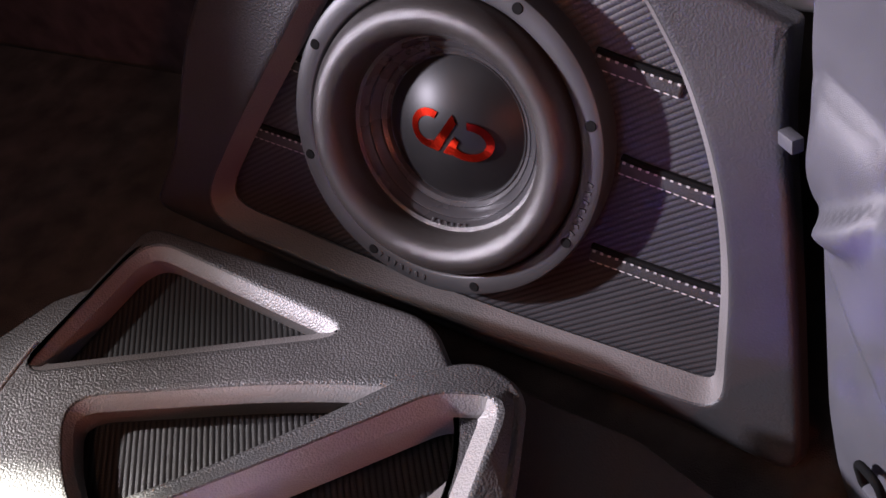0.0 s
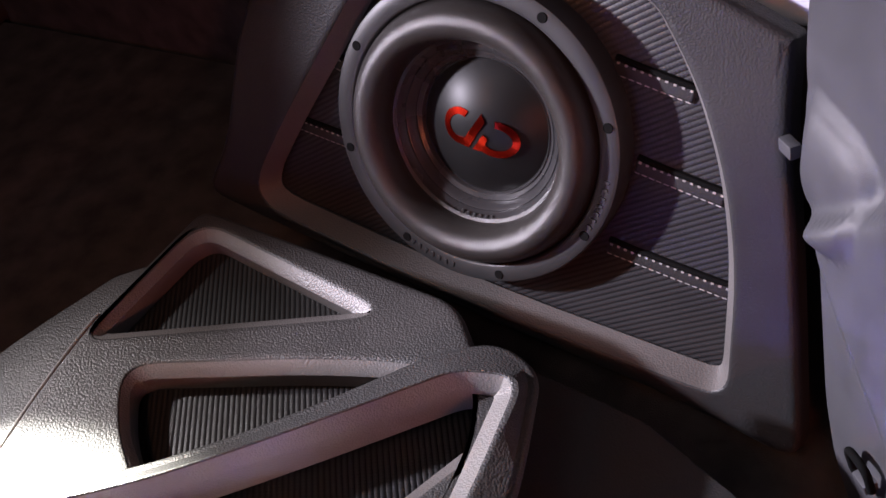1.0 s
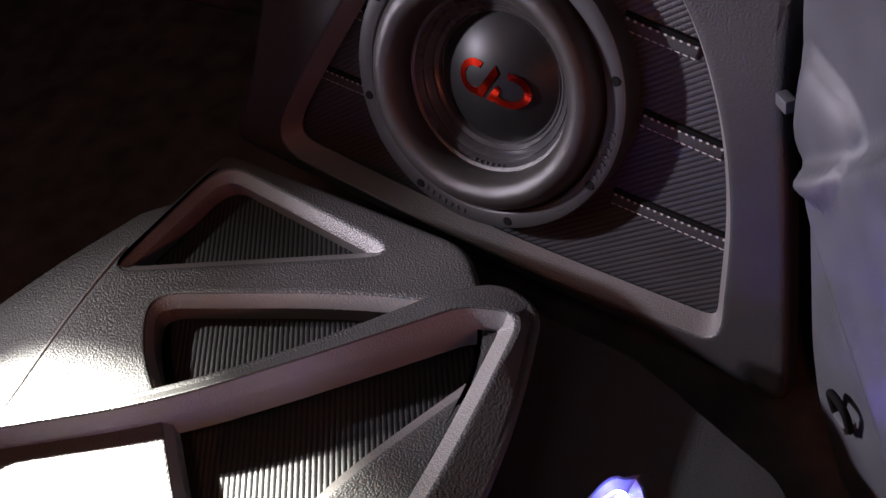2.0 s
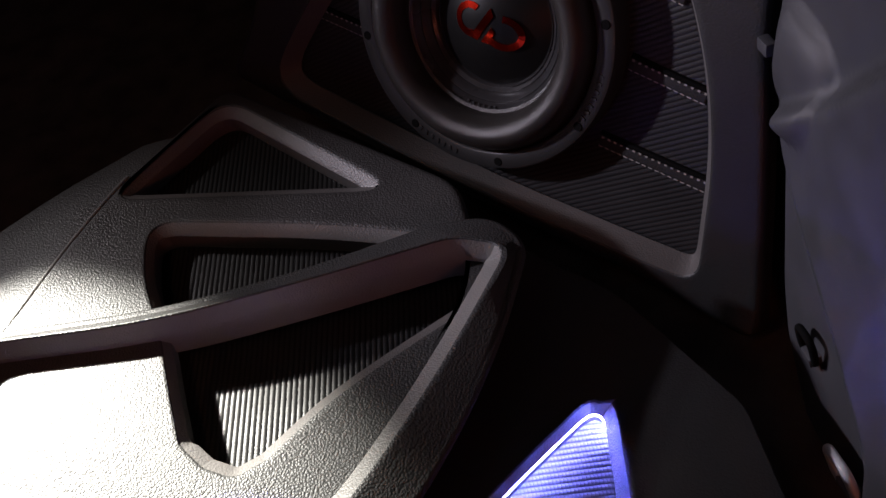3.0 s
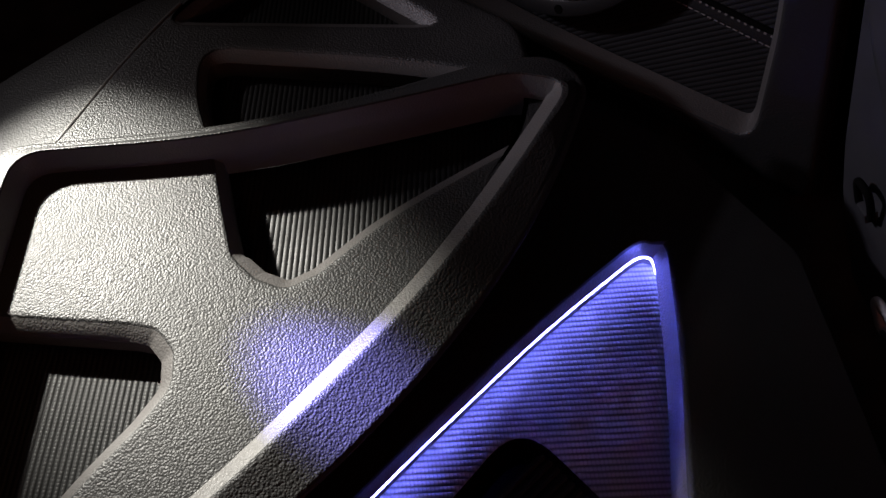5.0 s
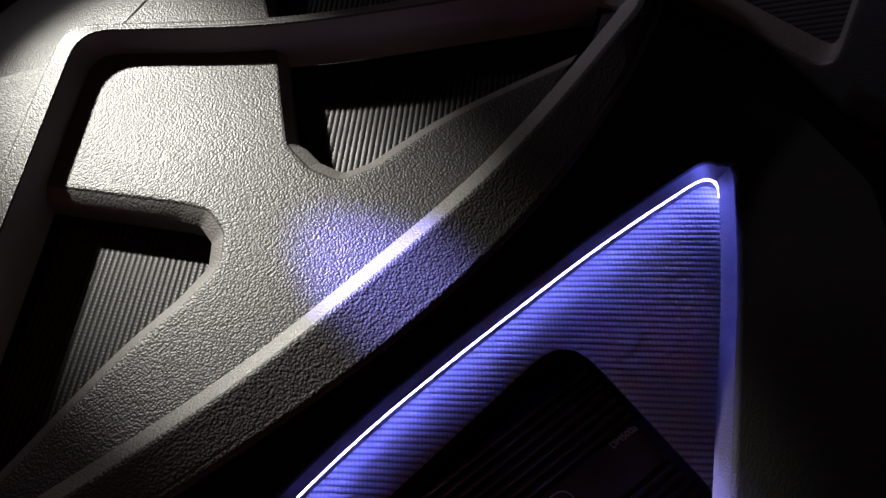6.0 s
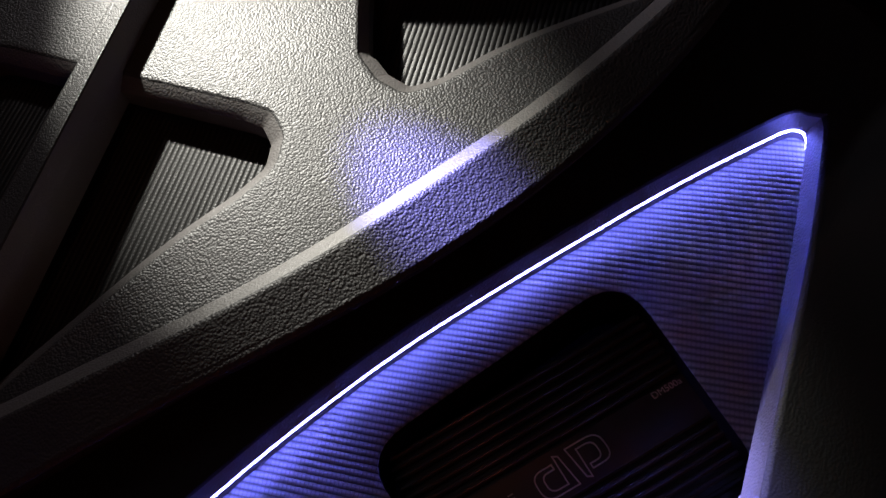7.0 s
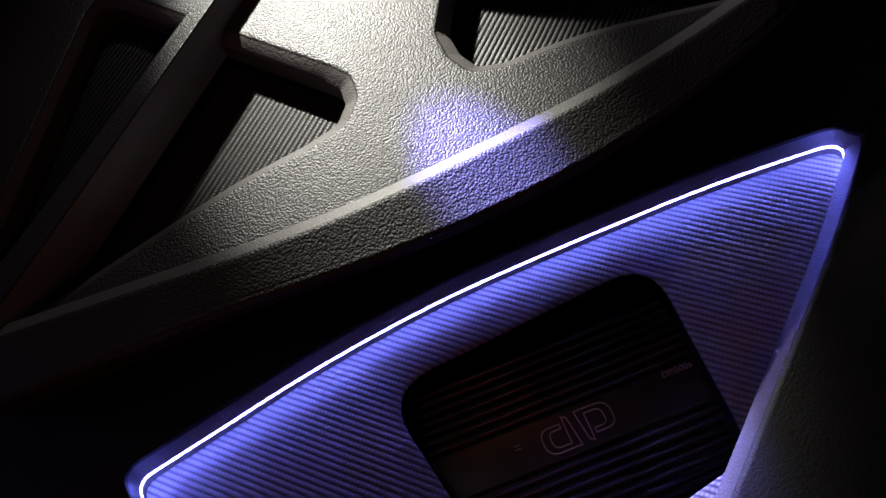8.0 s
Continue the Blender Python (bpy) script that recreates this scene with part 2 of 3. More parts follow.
def lathe(profile, seg=128, cap=False):
    bm = bmesh.new()
    rings = []
    for r, z in profile:
        if r < 1e-6:
            rings.append([bm.verts.new((0, 0, z))])
        else:
            rings.append([bm.verts.new((r * math.cos(2 * math.pi * i / seg), r * math.sin(2 * math.pi * i / seg), z)) for i in range(seg)])
    for a, b in zip(rings, rings[1:]):
        for i in range(seg):
            j = (i + 1) % seg
            f = [a[i % len(a)], a[j % len(a)], b[j % len(b)], b[i % len(b)]]
            f = list(dict.fromkeys(f))
            if len(f) > 2:
                bm.faces.new(f)
    return bm


def tube(points, radius, seg=10, closed=False):
    """A round bar along a line of points."""
    bm = bmesh.new()
    n, rings = len(points), []
    for i, p in enumerate(points):
        a = points[i - 1] if (closed or i) else points[0]
        b = points[(i + 1) % n] if (closed or i < n - 1) else points[-1]
        q = (b - a).to_track_quat("Z", "Y").to_matrix()
        rings.append([bm.verts.new(p + q @ Vector((radius * math.cos(2 * math.pi * k / seg), radius * math.sin(2 * math.pi * k / seg), 0))) for k in range(seg)])
    pairs = list(zip(rings, rings[1:])) + ([(rings[-1], rings[0])] if closed else [])
    for r, s in pairs:
        for k in range(seg):
            bm.faces.new((r[k], r[(k + 1) % seg], s[(k + 1) % seg], s[k]))
    if not closed:
        bm.faces.new(rings[0][::-1])
        bm.faces.new(rings[-1])
    return bm


# ---- garage and boot shell ----
solo("ground", box((8, 8, 0.1), (0, -0.5, -0.85)), CONCRETE, "grey concrete garage floor", "floor", "structure")
solo("ceiling", box((8, 8, 0.1), (0, -0.5, 2.2)), PLASTER, "plain grey garage ceiling", "ceiling", "structure")
for name, size, c in (("wall_north", (8, 0.1, 3), (0, 3.5, 0.68)), ("wall_south", (8, 0.1, 3), (0, -4.5, 0.68)),
                      ("wall_west", (0.1, 7.9, 3), (-4.0, -0.5, 0.68)), ("wall_east", (0.1, 7.9, 3), (4.0, -0.5, 0.68))):
    solo(name, box(size, c), PLASTER, "plain grey garage wall", "wall", "structure")
solo("boot_floor", box((2.2, 1.75, 0.03), (-0.3, -0.6, -0.245), 0.004), CARPET, "dark carpeted floor of the car boot", "floor", "structure")
solo("boot_side", box((2.2, 0.03, 1.1), (-0.3, 0.30, 0.2), 0.004), CARPET, "dark carpeted side of the car boot", "wall", "structure")
solo("seat_back", box((0.10, 1.6, 0.75), (-1.15, -0.45, 0.14), 0.03, 4), CARPET, "dark brown carpeted seat back", "seat back")


# ---- spoked floor cover ----
WINDOW_A = rounded([(-0.281, -0.264, 0.016), (-0.266, -0.100, 0.036), (-0.016, -0.138, 0.014)])
WINDOW_B = rounded([(-0.224, -0.268, 0.034), (-0.139, -0.233, 0.30), (-0.077, -0.207, 0.30),
                    (0.0, -0.180, 0.3), (0.105, -0.158, 0.02), (0.130, -0.185, 0.02), (0.084, -0.283, 0.2), (0.056, -0.349, 0.2), (0.042, -0.411, 0.03), (0.028, -0.436, 0.02),
                    (0.0, -0.4405, 0.02), (-0.030, -0.4345, 0.03), (-0.068, -0.4045, 0.05), (-0.125, -0.357, 0.2), (-0.175, -0.325, 0.2)])
WINDOW_C = rounded([(-0.315, -0.648, 0.03), (-0.146, -0.5645, 0.2), (-0.058, -0.5205, 0.06), (-0.036, -0.5125, 0.02), (-0.011, -0.519, 0.02), (0.009, -0.541, 0.03), (0.011, -0.577, 0.04),
                    (0.007, -0.632, 0.3), (0.012, -0.72, 0.3), (0.022, -0.86, 0.02), (-0.06, -0.85, 0.03)])
COVER = rounded([(-0.276, -0.086, 0.02), (0.03, -0.108, 0.06), (0.108, -0.19, 0.1), (0.124, -0.42, 0.2), (0.078, -0.70, 0.2),
                 (0.04, -0.90, 0.05), (-0.40, -0.90, 0.02), (-0.33, -0.56, 0.02), (-0.268, -0.471, 0.02), (-0.2605, -0.42, 0.2), (-0.281, -0.32, 0.3), (-0.288, -0.24, 0.3)])


def hub_lean(m):
    """The edges of the hub are crisp, the others have a wide chamfer."""
    return 1.0 - 0.5 * step(0.0, 0.8, m.x) * step(-0.6, 0.6, m.y)


cover = thing("floor_cover", "black vinyl-wrapped spoked floor cover with woven insets", "floor panel")
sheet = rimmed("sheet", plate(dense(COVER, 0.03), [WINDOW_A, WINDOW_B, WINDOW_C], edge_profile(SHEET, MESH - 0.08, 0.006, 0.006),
                            hole_profile=chamfer(SHEET, MESH, 0.012, 0.0085), lean=hub_lean, margin=0.004), VINYL, "window_rim", VINYL_PALE, cover, "lighter vinyl chamfer")
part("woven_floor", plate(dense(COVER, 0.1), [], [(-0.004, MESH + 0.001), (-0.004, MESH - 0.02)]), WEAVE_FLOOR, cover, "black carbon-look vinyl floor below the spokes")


def crease_x(y):
    return -0.288 if y > -0.24 else -0.288 + 0.0275 * min(1, (-0.24 - y) / 0.18) ** 1.4


def side_facet():
    """The flank that falls away from the crease."""
    bm = bmesh.new()
    rows = []
    for i in range(25):
        y = -0.17 - 0.43 * i / 24
        crease = crease_x(y)
        wide = min(0.16, 0.02 + 0.58 * (-0.17 - y))
        rows.append([bm.verts.new((crease + 0.008 - (wide + 0.008) * v, y - 0.02 * v, SHEET - 0.0008 - 0.19 * wide * v ** 1.3)) for v in (0, 0.05, 0.15, 0.3, 0.5, 0.7, 0.85, 1)])
    for a, b in zip(rows, rows[1:]):
        for k in range(len(a) - 1):
            bm.faces.new((a[k], a[k + 1], b[k + 1], b[k]))
    ext = bmesh.ops.extrude_face_region(bm, geom=list(bm.faces))
    bmesh.ops.translate(bm, vec=(0, 0, -0.05), verts=[v for v in ext["geom"] if isinstance(v, bmesh.types.BMVert)])
    return bm


part("flank", side_facet(), VINYL, cover)

# Added pale beads: the highlight on each crease, put into shape and colour.
part("crease_highlight", tube([Vector((crease_x(y) + 0.001, y, SHEET - 0.0022)) for y in [-0.232 - 0.0125 * k for k in range(19)]], 0.0027, 10), VINYL_PALE, cover, "paler bead for the crease highlight")
part("crease_highlight", tube([Vector((-0.266, -0.470, SHEET - 0.003)), Vector((-0.30, -0.488, SHEET - 0.010)), Vector((-0.36, -0.512, SHEET - 0.026))], 0.0030, 10), VINYL_PALE, cover, "paler bead for the crease highlight")

RING_IN = rounded([(-0.258, -0.459, 0.030), (-0.1139, -0.363, 0.3), (-0.0174, -0.2715, 0.3), (0.072, -0.181, 0.05), (0.121, -0.168, 0.030),
                   (0.131, -0.290, 0.2), (0.1318, -0.392, 0.3), (0.1201, -0.486, 0.3), (0.1087, -0.571, 0.3), (0.0908, -0.650, 0.3),
                   (0.0684, -0.726, 0.3), (0.034, -0.845, 0.030), (0.010, -0.825, 0.03), (-0.0378, -0.757, 0.2)])
RING_OUT = rounded([(-0.292, -0.458, 0.03), (-0.128, -0.345, 0.3), (-0.040, -0.262, 0.3), (0.041, -0.168, 0.08), (0.085, -0.138, 0.05), (0.130, -0.153, 0.04),
                    (0.158, -0.250, 0.2), (0.170, -0.350, 0.3), (0.168, -0.440, 0.3), (0.158, -0.520, 0.3), (0.140, -0.600, 0.3), (0.112, -0.70, 0.3), (0.075, -0.88, 0.03),
                    (0.0, -0.88, 0.03), (-0.075, -0.765, 0.2)])


def leg_lean(m):
    """The long leg has a wide flat chamfer, the other bars a steep one."""
    u = max(0.0, min(1.0, (-m.x - 0.1) / 0.5))
    return 0.40 + 0.60 * u * u * (3 - 2 * u)


def leg_drop(m):
    """That wide chamfer falls less."""
    u = max(0.0, min(1.0, (-m.x - 0.1) / 0.5))
    return 1.0 - 0.55 * u * u * (3 - 2 * u)


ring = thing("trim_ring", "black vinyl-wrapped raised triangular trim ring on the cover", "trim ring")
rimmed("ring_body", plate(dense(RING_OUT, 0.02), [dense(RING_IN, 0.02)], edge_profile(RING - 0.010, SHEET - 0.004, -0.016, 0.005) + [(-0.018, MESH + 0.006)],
                        hole_profile=chamfer(RING, MESH + 0.006, 0.0150, 0.018), lean=leg_lean, drop=leg_drop, margin=0.003), VINYL, "inner_chamfer", RIDGE_LIT, ring, "lighter vinyl chamfer")


# ---- amplifier deck ----
WELL_LINE = rounded([(0.2268, -0.2262, 0.012), (0.196, -0.330, 0.3), (0.1675, -0.470, 0.3), (0.152, -0.56, 0.3), (0.1445, -0.66, 0.3),
                     (0.1455, -0.81, 0.012), (0.47, -0.80, 0.02), (0.47, -0.645, 0.02), (0.381, -0.486, 0.3), (0.333, -0.401, 0.3), (0.285, -0.315, 0.3) ])
DECK_LINE = rounded([(-0.30, -0.075, 0.01), (0.20, -0.135, 0.02), (0.33, -0.19, 0.04), (0.62, -0.52, 0.05), (0.60, -1.0, 0.02), (0.0, -1.0, 0.02), (-0.30, -0.6, 0.02)])
AMP_CUT = rounded([(0.186, -0.628, 0.035), (0.2135, -0.407, 0.032), (0.372, -0.447, 0.03), (0.372, -0.628, 0.03)])
deck = thing("amplifier_deck", "black vinyl-wrapped deck with a sunk triangular well", "floor panel")


def rim_lean(m):
    """The rim is wider on the side that faces the amplifier's long edge."""
    return 0.18 + 0.82 * step(0.2, 0.6, -m.x)


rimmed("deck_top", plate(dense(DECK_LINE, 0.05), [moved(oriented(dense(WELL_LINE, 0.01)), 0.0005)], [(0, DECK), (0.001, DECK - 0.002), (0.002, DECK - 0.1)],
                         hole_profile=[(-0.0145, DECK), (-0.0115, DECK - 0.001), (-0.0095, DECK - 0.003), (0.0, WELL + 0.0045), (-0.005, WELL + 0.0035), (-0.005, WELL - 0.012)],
                         lean=rim_lean), VINYL_DECK, "well_rim", VINYL_PALE, deck, "lighter vinyl rim")
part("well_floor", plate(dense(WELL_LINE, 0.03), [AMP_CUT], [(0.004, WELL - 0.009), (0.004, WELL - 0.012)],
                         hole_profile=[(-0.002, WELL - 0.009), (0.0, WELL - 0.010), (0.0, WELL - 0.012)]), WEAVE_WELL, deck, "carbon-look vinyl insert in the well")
part("cut_lip", plate(moved(oriented(AMP_CUT), 0.003), [moved(oriented(AMP_CUT), 0.0)], [(0, WELL - 0.0115), (0, AMP - 0.03)]), BLACK, deck)
STRIP = moved(oriented(dense(WELL_LINE, 0.01)), 0.0022)
first = min(range(len(STRIP)), key=lambda i: (STRIP[i] - Vector((0.241, -0.246))).length)
STRIP = STRIP[first:] + STRIP[:first]
last = min(range(len(STRIP)), key=lambda i: (STRIP[i] - Vector((0.20, -0.81))).length)
part("led_strip", tube([Vector((p.x, p.y, WELL)) for p in STRIP[:last]], 0.0014, 8), LED, deck, "glowing blue-white light strip")


# ---- amplifier ----
AXIS = math.atan2(0.1133, 0.0254)
amp = thing("amplifier", "black ribbed amplifier with outlined emblem in the well", "amplifier", pose(0.283, -0.525, AMP, 0, 0, math.degrees(AXIS)))
part("body", box((0.215, 0.150, 0.04), (0, 0, -0.026), 0.004), ALLOY, amp)
for k in range(-9, 10):
    if abs(k) > 2:
        part("fin", box((0.215, 0.0032, 0.008), (0, k * 0.0077, -0.004), 0.0008, 1), ALLOY, amp)
part("badge_band", box((0.215, 0.034, 0.006), (0, 0, -0.0035), 0.001), ALLOY, amp)


def outline_letter(points, width):
    """A thin raised line that closes on itself."""
    loop = rounded(points, 8)
    return plate(moved(oriented(loop), width / 2), [moved(oriented(loop), -width / 2)], [(0, 0.0003), (0, -0.0006)])


GLYPH = [(0.47, 0, 0), (0, 0, 0.03), (0, 0.82, 0.03), (0.29, 0.82, 0), (0.29, 0.68, 0), (0.11, 0.68, 0.02), (0.11, 0.15, 0.02), (0.35, 0.15, 0), (0.35, 1.0, 0), (0.41, 0.93, 0)]
for name, turn in (("emblem_left", 1), ("emblem_right", -1)):
    part(name, outline_letter([(turn * 0.054 * (x - 0.5), turn * 0.025 * (y - 0.5), r) for x, y, r in GLYPH], 0.0010), PRINT, amp, "pale outlined emblem", 0)
for y in (0.0015, 0.0045):
    part("small_mark", box((0.0042, 0.0009, 0.0006), (-0.045, y, 0.0), 0.0001, 1), PRINT, amp)


def lettering(body, size, depth):
    cu = bpy.data.curves.new("lettering", "FONT")
    cu.body, cu.size, cu.extrude, cu.align_x, cu.align_y = body, size, depth, "CENTER", "CENTER"
    ob = new("lettering", cu)
    bpy.context.view_layer.update()
    me = bpy.data.meshes.new_from_object(ob.evaluated_get(bpy.context.evaluated_depsgraph_get()))
    bpy.data.objects.remove(ob)
    bm = bmesh.new()
    bm.from_mesh(me)
    bpy.data.meshes.remove(me)
    return bm


text = part("model_mark", lettering("DM500a", 0.0068, 0.0002), PRINT, amp, "small grey printed model mark", 0)
text.matrix_local = pose(0.083, 0.013, -0.0002)


# ---- loudspeaker panel ----
TILT = Matrix(((1, 0, 0, 0), (0, 0.36533, -0.93088, 0), (0, 0.93088, 0.36533, 0), (0, 0, 0, 1)))
PANEL_LINE = rounded([(-0.325, -0.122, 0.02), (-0.19, -0.145, 0.3), (0.0, -0.177, 0.3), (0.19, -0.199, 0.3), (0.312, -0.228, 0.02), (0.2830, -0.068, 0.3), (0.2560, 0.062, 0.3), (0.2520, 0.1195, 0.004),
                      (0.2234, 0.1312, 0.05), (0.19, 0.145, 0.05), (0.13, 0.182, 0.05), (0.05, 0.21, 0.1), (-0.12, 0.21, 0.1), (-0.24, 0.10, 0.2), (-0.285, -0.06, 0.3)])
RECESS = rounded([(-0.264, -0.117, 0.055), (0.0, -0.163, 0.5), (0.19, -0.180, 0.3), (0.245, -0.184, 0.035), (0.2365, -0.065, 0.3),
                  (0.219, 0.01, 0.3), (0.190, 0.078, 0.3), (0.155, 0.130, 0.06), (0.09, 0.170, 0.2), (0.0, 0.180, 0.2), (-0.08, 0.16, 0.1), (-0.155, 0.052, 0.3), (-0.205, -0.02, 0.3)])
panel = thing("speaker_panel", "black vinyl loudspeaker panel with a carbon-look inset", "speaker panel", TILT)
rimmed("panel_face", plate(dense(PANEL_LINE, 0.03), [dense(RECESS, 0.03)], edge_profile(0.0, -0.016, 0.003, 0.008),
                         hole_profile=chamfer(0.0, -0.030, 0.011, 0.024), margin=0.004), VINYL_PANEL, "recess_rim", VINYL_PALE, panel, "lighter vinyl chamfer")
ROUND = [Vector((0.125 * math.cos(2 * math.pi * k / 64), 0.125 * math.sin(2 * math.pi * k / 64))) for k in range(64)]
part("woven_inset", plate(dense(moved(oriented(RECESS), 0.012), 0.05), [ROUND], [(0, -0.0295), (0, -0.04)]), WEAVE_PANEL, panel, "carbon-look vinyl inset")


def strap(x0, y0, x1, y1, pale):
    a, b = Vector((x0, y0, -0.0275)), Vector((x1, y1, -0.0275))
    d = (b - a)
    ang = math.degrees(math.atan2(d.y, d.x))
    holder = part("stitched_strap", box((d.length, 0.012, 0.006), (0, 0, -0.002), 0.0025, 3), VINYL_PANEL, panel, "narrow stitched vinyl strap")
    holder.matrix_local = pose(*((a + b) / 2), 0, 0, ang)
    # Black bar added for the dark, shaded gap above the strap.
    bar = [Vector((-d.length / 2 + d.length * k / 10, 0.0068, -0.0004 - 0.002 * (abs(k - 5) / 5) ** 4)) for k in range(11)]
    part("seam_shade", tube(bar, 0.0030, 8), BLACK, holder, "black bar for the shaded gap above the strap")
    bm = bmesh.new()
    n = int(d.length / 0.0062)
    for side in (-0.0062, 0.0048):
        for k in range(n):
            x = -d.length / 2 + (k + 0.5) * d.length / n
            g = bmesh.ops.create_cube(bm, size=1)["verts"]
            bmesh.ops.scale(bm, vec=(0.0024 if side > 0 else 0.0040, 0.0017, 0.0013), verts=g)
            bmesh.ops.translate(bm, vec=(x, side * 0.85, 0.0012 if side > 0 else 0.0), verts=g)
    st = part("stitching", bm, pale, holder, "pale thread stitching")
    tagged(st, kind="stuff")


for s in ((0.115, 0.073, 0.181, 0.058), (0.140, -0.006, 0.214, -0.021), (0.122, -0.085, 0.229, -0.101), (-0.185, 0.044, -0.13, 0.030), (-0.232, -0.029, -0.13, -0.044)):
    strap(*s, THREAD)

# ---- subwoofer ----
sub = thing("subwoofer", "round black subwoofer with red emblem in the panel", "subwoofer", TILT)
part("basket_ring", lathe([(0.118, -0.03), (0.118, -0.004), (0.1195, -0.0008), (0.121, 0.0), (0.133, 0.0), (0.1358, -0.0012), (0.1368, -0.004), (0.1368, -0.0295)]), BASKET, sub)
roll = [(0.1005 + 0.0175 * math.cos(a), -0.011 + 0.027 * math.sin(a)) for a in [math.pi * k / 20 for k in range(21)]]
part("surround", lathe([(0.1185, -0.012)] + roll + [(0.080, -0.013)]), RUBBER, sub, "glossy black rubber surround")
part("cone", lathe([(0.0835, -0.0125), (0.0815, -0.0150), (0.0765, -0.0192), (0.0757, -0.0212), (0.0749, -0.0206), (0.0690, -0.0258), (0.0682, -0.0278), (0.0674, -0.0272), (0.0640, -0.0300), (0.0632, -0.0288), (0.0624, -0.0300), (0.0605, -0.036)]), CONE, sub)


def dome(r):
    return -0.013 - 0.020 * (r / 0.061) ** 2


part("dust_cap", lathe([(0.0625, -0.0345), (0.0618, -0.0325), (0.0605, dome(0.0605))] + [(0.0605 * k / 12, dome(0.0605 * k / 12)) for k in range(11, -1, -1)]), CAP, sub, "satin black domed dust cap")


def emblem(loop, z):
    """A flat badge piece that follows the dome."""
    bm = plate(dense(rounded(loop, 8), 0.003), [], [(0, 0.0), (0.0, -0.001)])
    for v in bm.verts:
        v.co.z += dome(math.hypot(v.co.x, v.co.y)) + z
    return bm


def arc_band(cx, cy, rx, ry, a0, a1, w0, w1, n=16):
    outer, inner = [], []
    for k in range(n + 1):
        a = radians(a0 + (a1 - a0) * k / n)
        w = w0 + (w1 - w0) * k / n
        outer.append((cx + rx * math.cos(a), cy + ry * math.sin(a), 0))
        inner.append((cx + (rx - w) * math.cos(a), cy + (ry - w) * math.sin(a), 0))
    return outer + inner[::-1]


badge = part("emblem", emblem(arc_band(-0.018, 0.001, 0.0175, 0.0165, 70, 300, 0.006, 0.007), 0.0012), RED, sub, "mirror-red emblem", 0)
for loop in (arc_band(0.018, -0.001, 0.021, 0.0165, 100, -135, 0.006, 0.007),
             [(-0.015, -0.0155, 0), (-0.006, -0.0155, 0), (0.006, 0.012, 0), (0.001, 0.018, 0)], [(-0.002, -0.0155, 0), (0.006, -0.0155, 0), (0.011, -0.002, 0), (0.006, 0.001, 0)]):
    part("emblem", emblem(loop, 0.0012), RED, sub, "mirror-red emblem", 0)
for ob in sub.children:
    if ob.name.startswith("emblem"):
        ob.matrix_local = pose(0.002, 0.0005, 0, 0, 0, -8)
# Screw holes as flat black discs: the shade of their depth is painted.
for k in range(8):
    a = radians(14.5 + 45 * k)
    hole = part("screw_hole", lathe([(0.0, 0.0006), (0.0040, 0.0006), (0.0044, 0.0)], 16), BLACK, sub)
    hole.matrix_local = pose(0.1285 * math.cos(a), 0.1285 * math.sin(a), 0.0001)

def embossed(r, a0, a1, n, size, z):
    """A row of small raised bars along the ring, as worn embossed marks."""
    for k in range(n):
        a = radians(a0 + (a1 - a0) * k / (n - 1))
        ob = part("embossed_mark", box((size[0], size[1], 0.0010), (0, 0, 0), 0.0003, 1), BASKET, sub)
        ob.matrix_local = pose(r * math.cos(a), r * math.sin(a), z, 0, 0, math.degrees(a) - 90 + (12 if k % 2 else -10))


embossed(0.1275, -117, -97, 7, (0.0030, 0.0052), 0.0003)
embossed(0.1275, -26, -6, 7, (0.0030, 0.0052), 0.0003)
embossed(0.0795, -100, -78, 6, (0.0026, 0.0042), -0.0158)

# ---- side trim ----
ALONG = Vector((0.6705, -0.7419, 0)).normalized()
TRIM = Matrix(((ALONG.x, 0, -0.7419, 0.266), (ALONG.y, 0, -0.6705, -0.005), (0, 1, 0, 0.067), (0, 0, 0, 1)))
trim = thing("side_trim", "grey moulded plastic boot side trim", "trim panel", TRIM, "", "")


def along_line(z, line):
    """Reads h off a line of (z, h) points that falls in z."""
    for (z0, h0), (z1, h1) in zip(line, line[1:]):
        if z > z1:
            return h0 + (h1 - h0) * max(0.0, (z0 - z) / (z0 - z1))
    return line[-1][1]


EDGE = [(0.46, -0.012), (0.09, -0.004), (0.06, 0.000), (0.03, 0.010), (-0.008, 0.011), (-0.032, 0.030), (-0.10, 0.047), (-0.20, 0.073), (-0.25, 0.096), (-0.30, 0.150), (-0.50, 0.24)]
CREASE = [(0.46, 0.42), (0.02, 0.085), (-0.026, 0.036), (-0.07, 0.078), (-0.10, 0.122), (-0.13, 0.164), (-0.18, 0.228), (-0.28, 0.262), (-0.50, 0.30)]


def trim_edge(z):
    return sum(along_line(z + d, EDGE) for d in (-0.012, -0.006, 0.0, 0.006, 0.012)) / 5


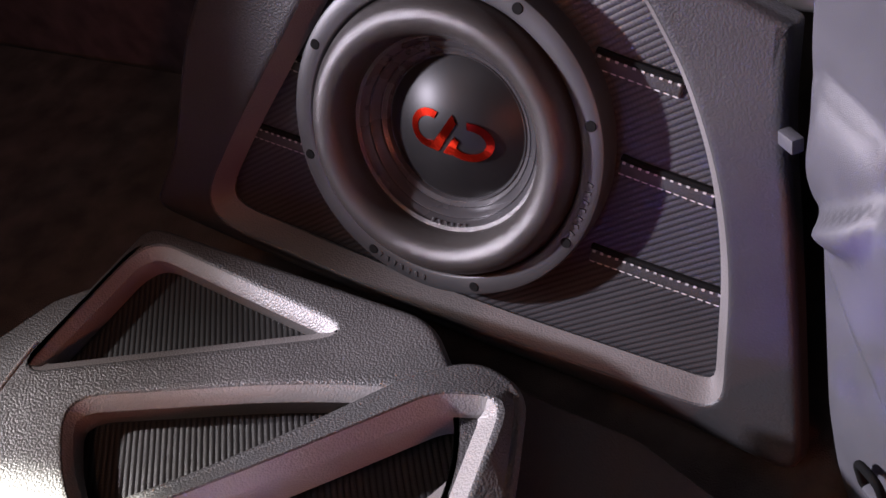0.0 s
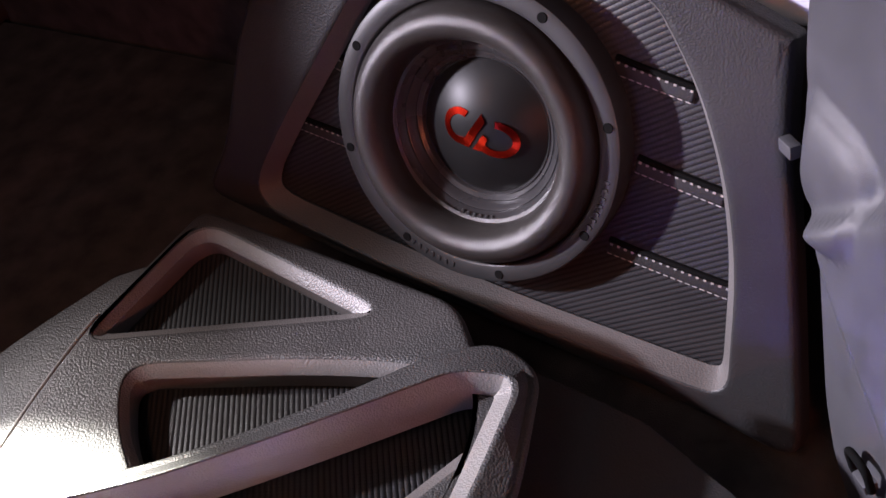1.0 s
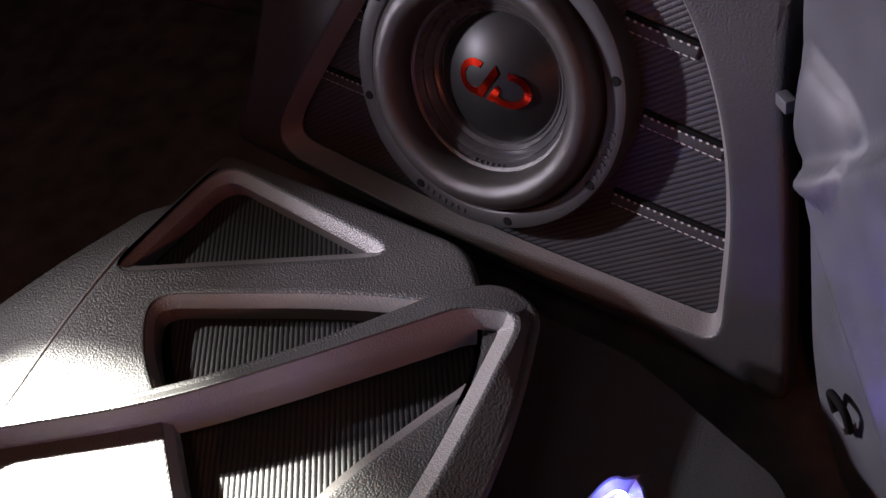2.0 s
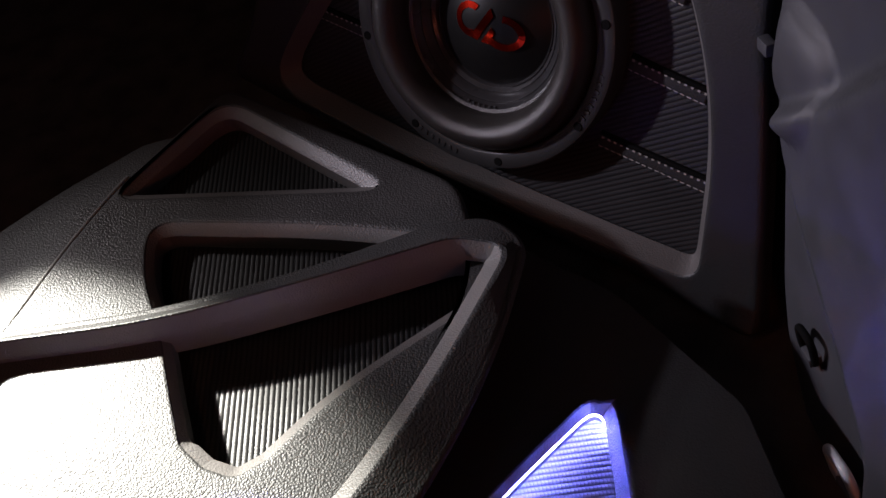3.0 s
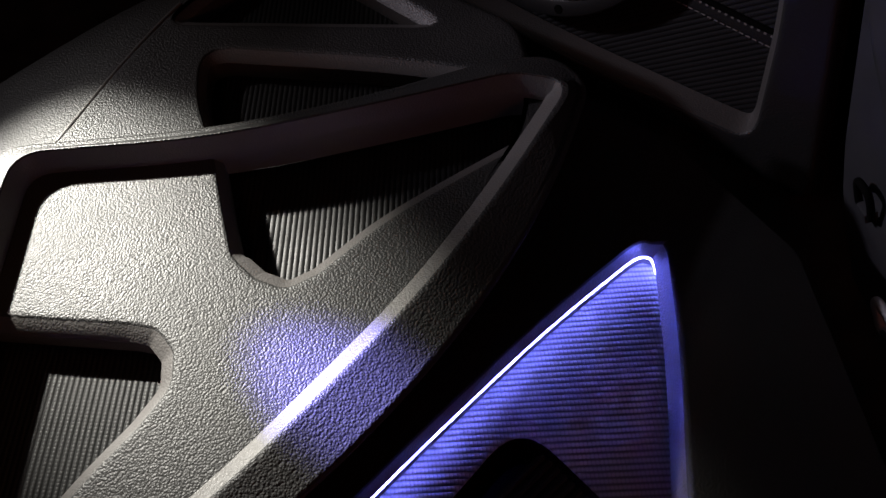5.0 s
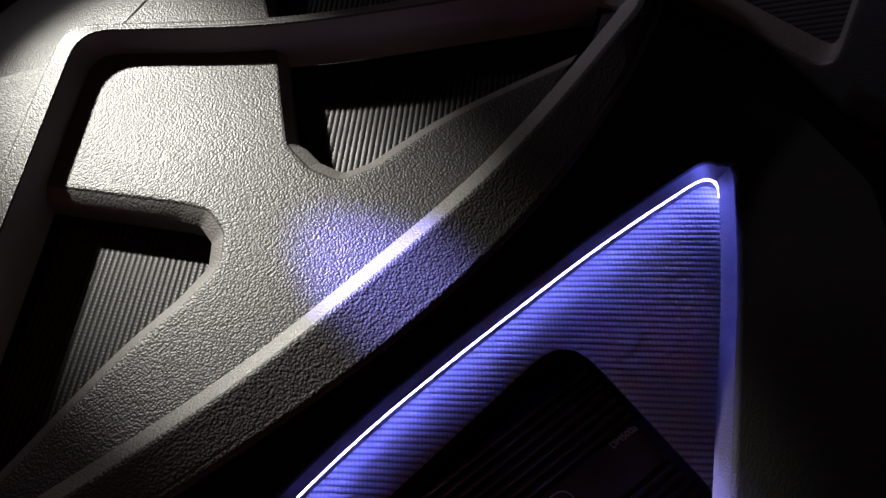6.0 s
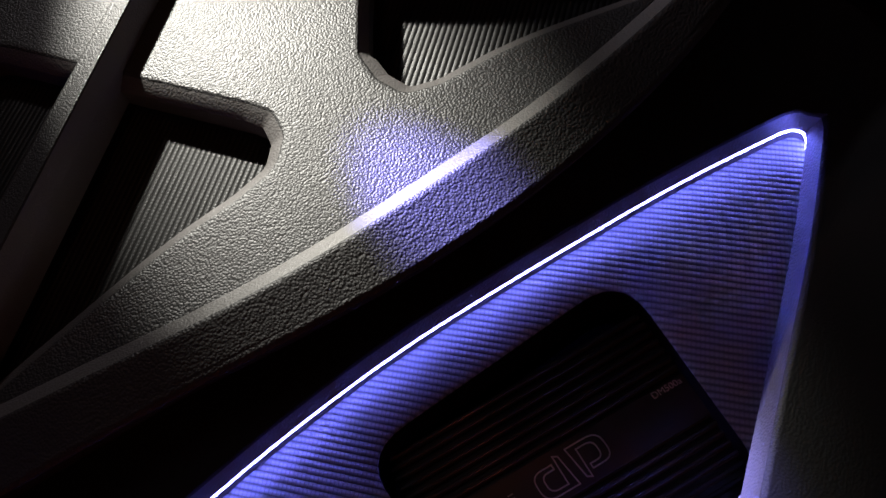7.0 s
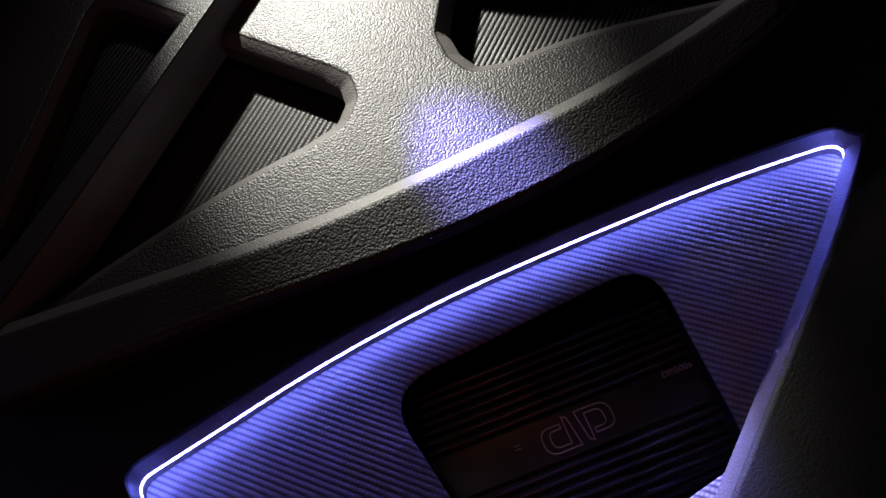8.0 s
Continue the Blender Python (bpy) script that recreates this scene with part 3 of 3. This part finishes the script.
def trim_height(h, z):
    pod = abs((h - 0.046) / 0.053) ** 2.6 + abs((z - 0.012) / 0.042) ** 2.6
    line = sum(along_line(z + d, CREASE) for d in (-0.015, -0.007, 0.0, 0.007, 0.015)) / 5
    return 0.018 * step(0.0, 0.020, h - line) + 0.015 * max(0.0, 1.0 - pod) ** 0.55 * step(-0.004, 0.026, h - trim_edge(z))


def moulded():
    bm = bmesh.new()
    rows = []
    for i in range(193):
        z = 0.46 - 0.96 * i / 192
        e = trim_edge(z)
        row = [bm.verts.new((e + 0.004, z, -0.05)), bm.verts.new((e, z, -0.012)), bm.verts.new((e + 0.001, z, -0.004))]
        for k in range(91):
            h = e + 0.005 + 0.65 * (k / 90) ** 1.7
            row.append(bm.verts.new((h, z, trim_height(h, z))))
        rows.append(row)
    for a, b in zip(rows, rows[1:]):
        for k in range(len(a) - 1):
            bm.faces.new((a[k], a[k + 1], b[k + 1], b[k]))
    return bm


part("trim_body", moulded(), GREY_TRIM, trim, smooth=60)


def tie_down(name, mat, label, m, w, h, r):
    """A cargo loop: a round bar bent into a rounded rectangle, in a small foot."""
    ob = thing(name, label, "tie-down ring", m)
    line = rounded([(-w / 2, 0, 0.006), (w / 2, 0, 0.006), (w / 2, h, 0.010), (-w / 2, h, 0.010)], 6)
    part("loop", tube([Vector((p.x, p.y, 0)) for p in line], r, 10, True), mat, ob)
    part("foot", box((w * 0.7, 0.010, 0.012), (0, -0.001, -0.002), 0.002), GREY_TRIM, ob)
    return ob


tie_down("tie_down_ring", BLACK, "black steel tie-down loop on the side trim", TRIM @ pose(0.143, -0.212, 0.006, 12, 0, 12), 0.024, 0.028, 0.0032)
tie_down("tie_down_ring", PALE, "pale metal tie-down loop on the side trim", TRIM @ pose(0.238, -0.256, 0.012, 15, 0, 20), 0.034, 0.034, 0.0042)
solo("panel_clip", box((0.017, 0.011, 0.009), (0, 0, 0), 0.002), GREY_TRIM, "small grey plastic clip on the trim edge", "clip", m=TRIM @ pose(-0.002, -0.008, 0.002, 0, 0, 10))
solo("car_body", box((0.5, 0.34, 0.02), (0.45, 0.29, -0.037), 0.006, 3), WHITE_PAINT, "white painted car body edge at the boot opening", "car body", m=TILT)
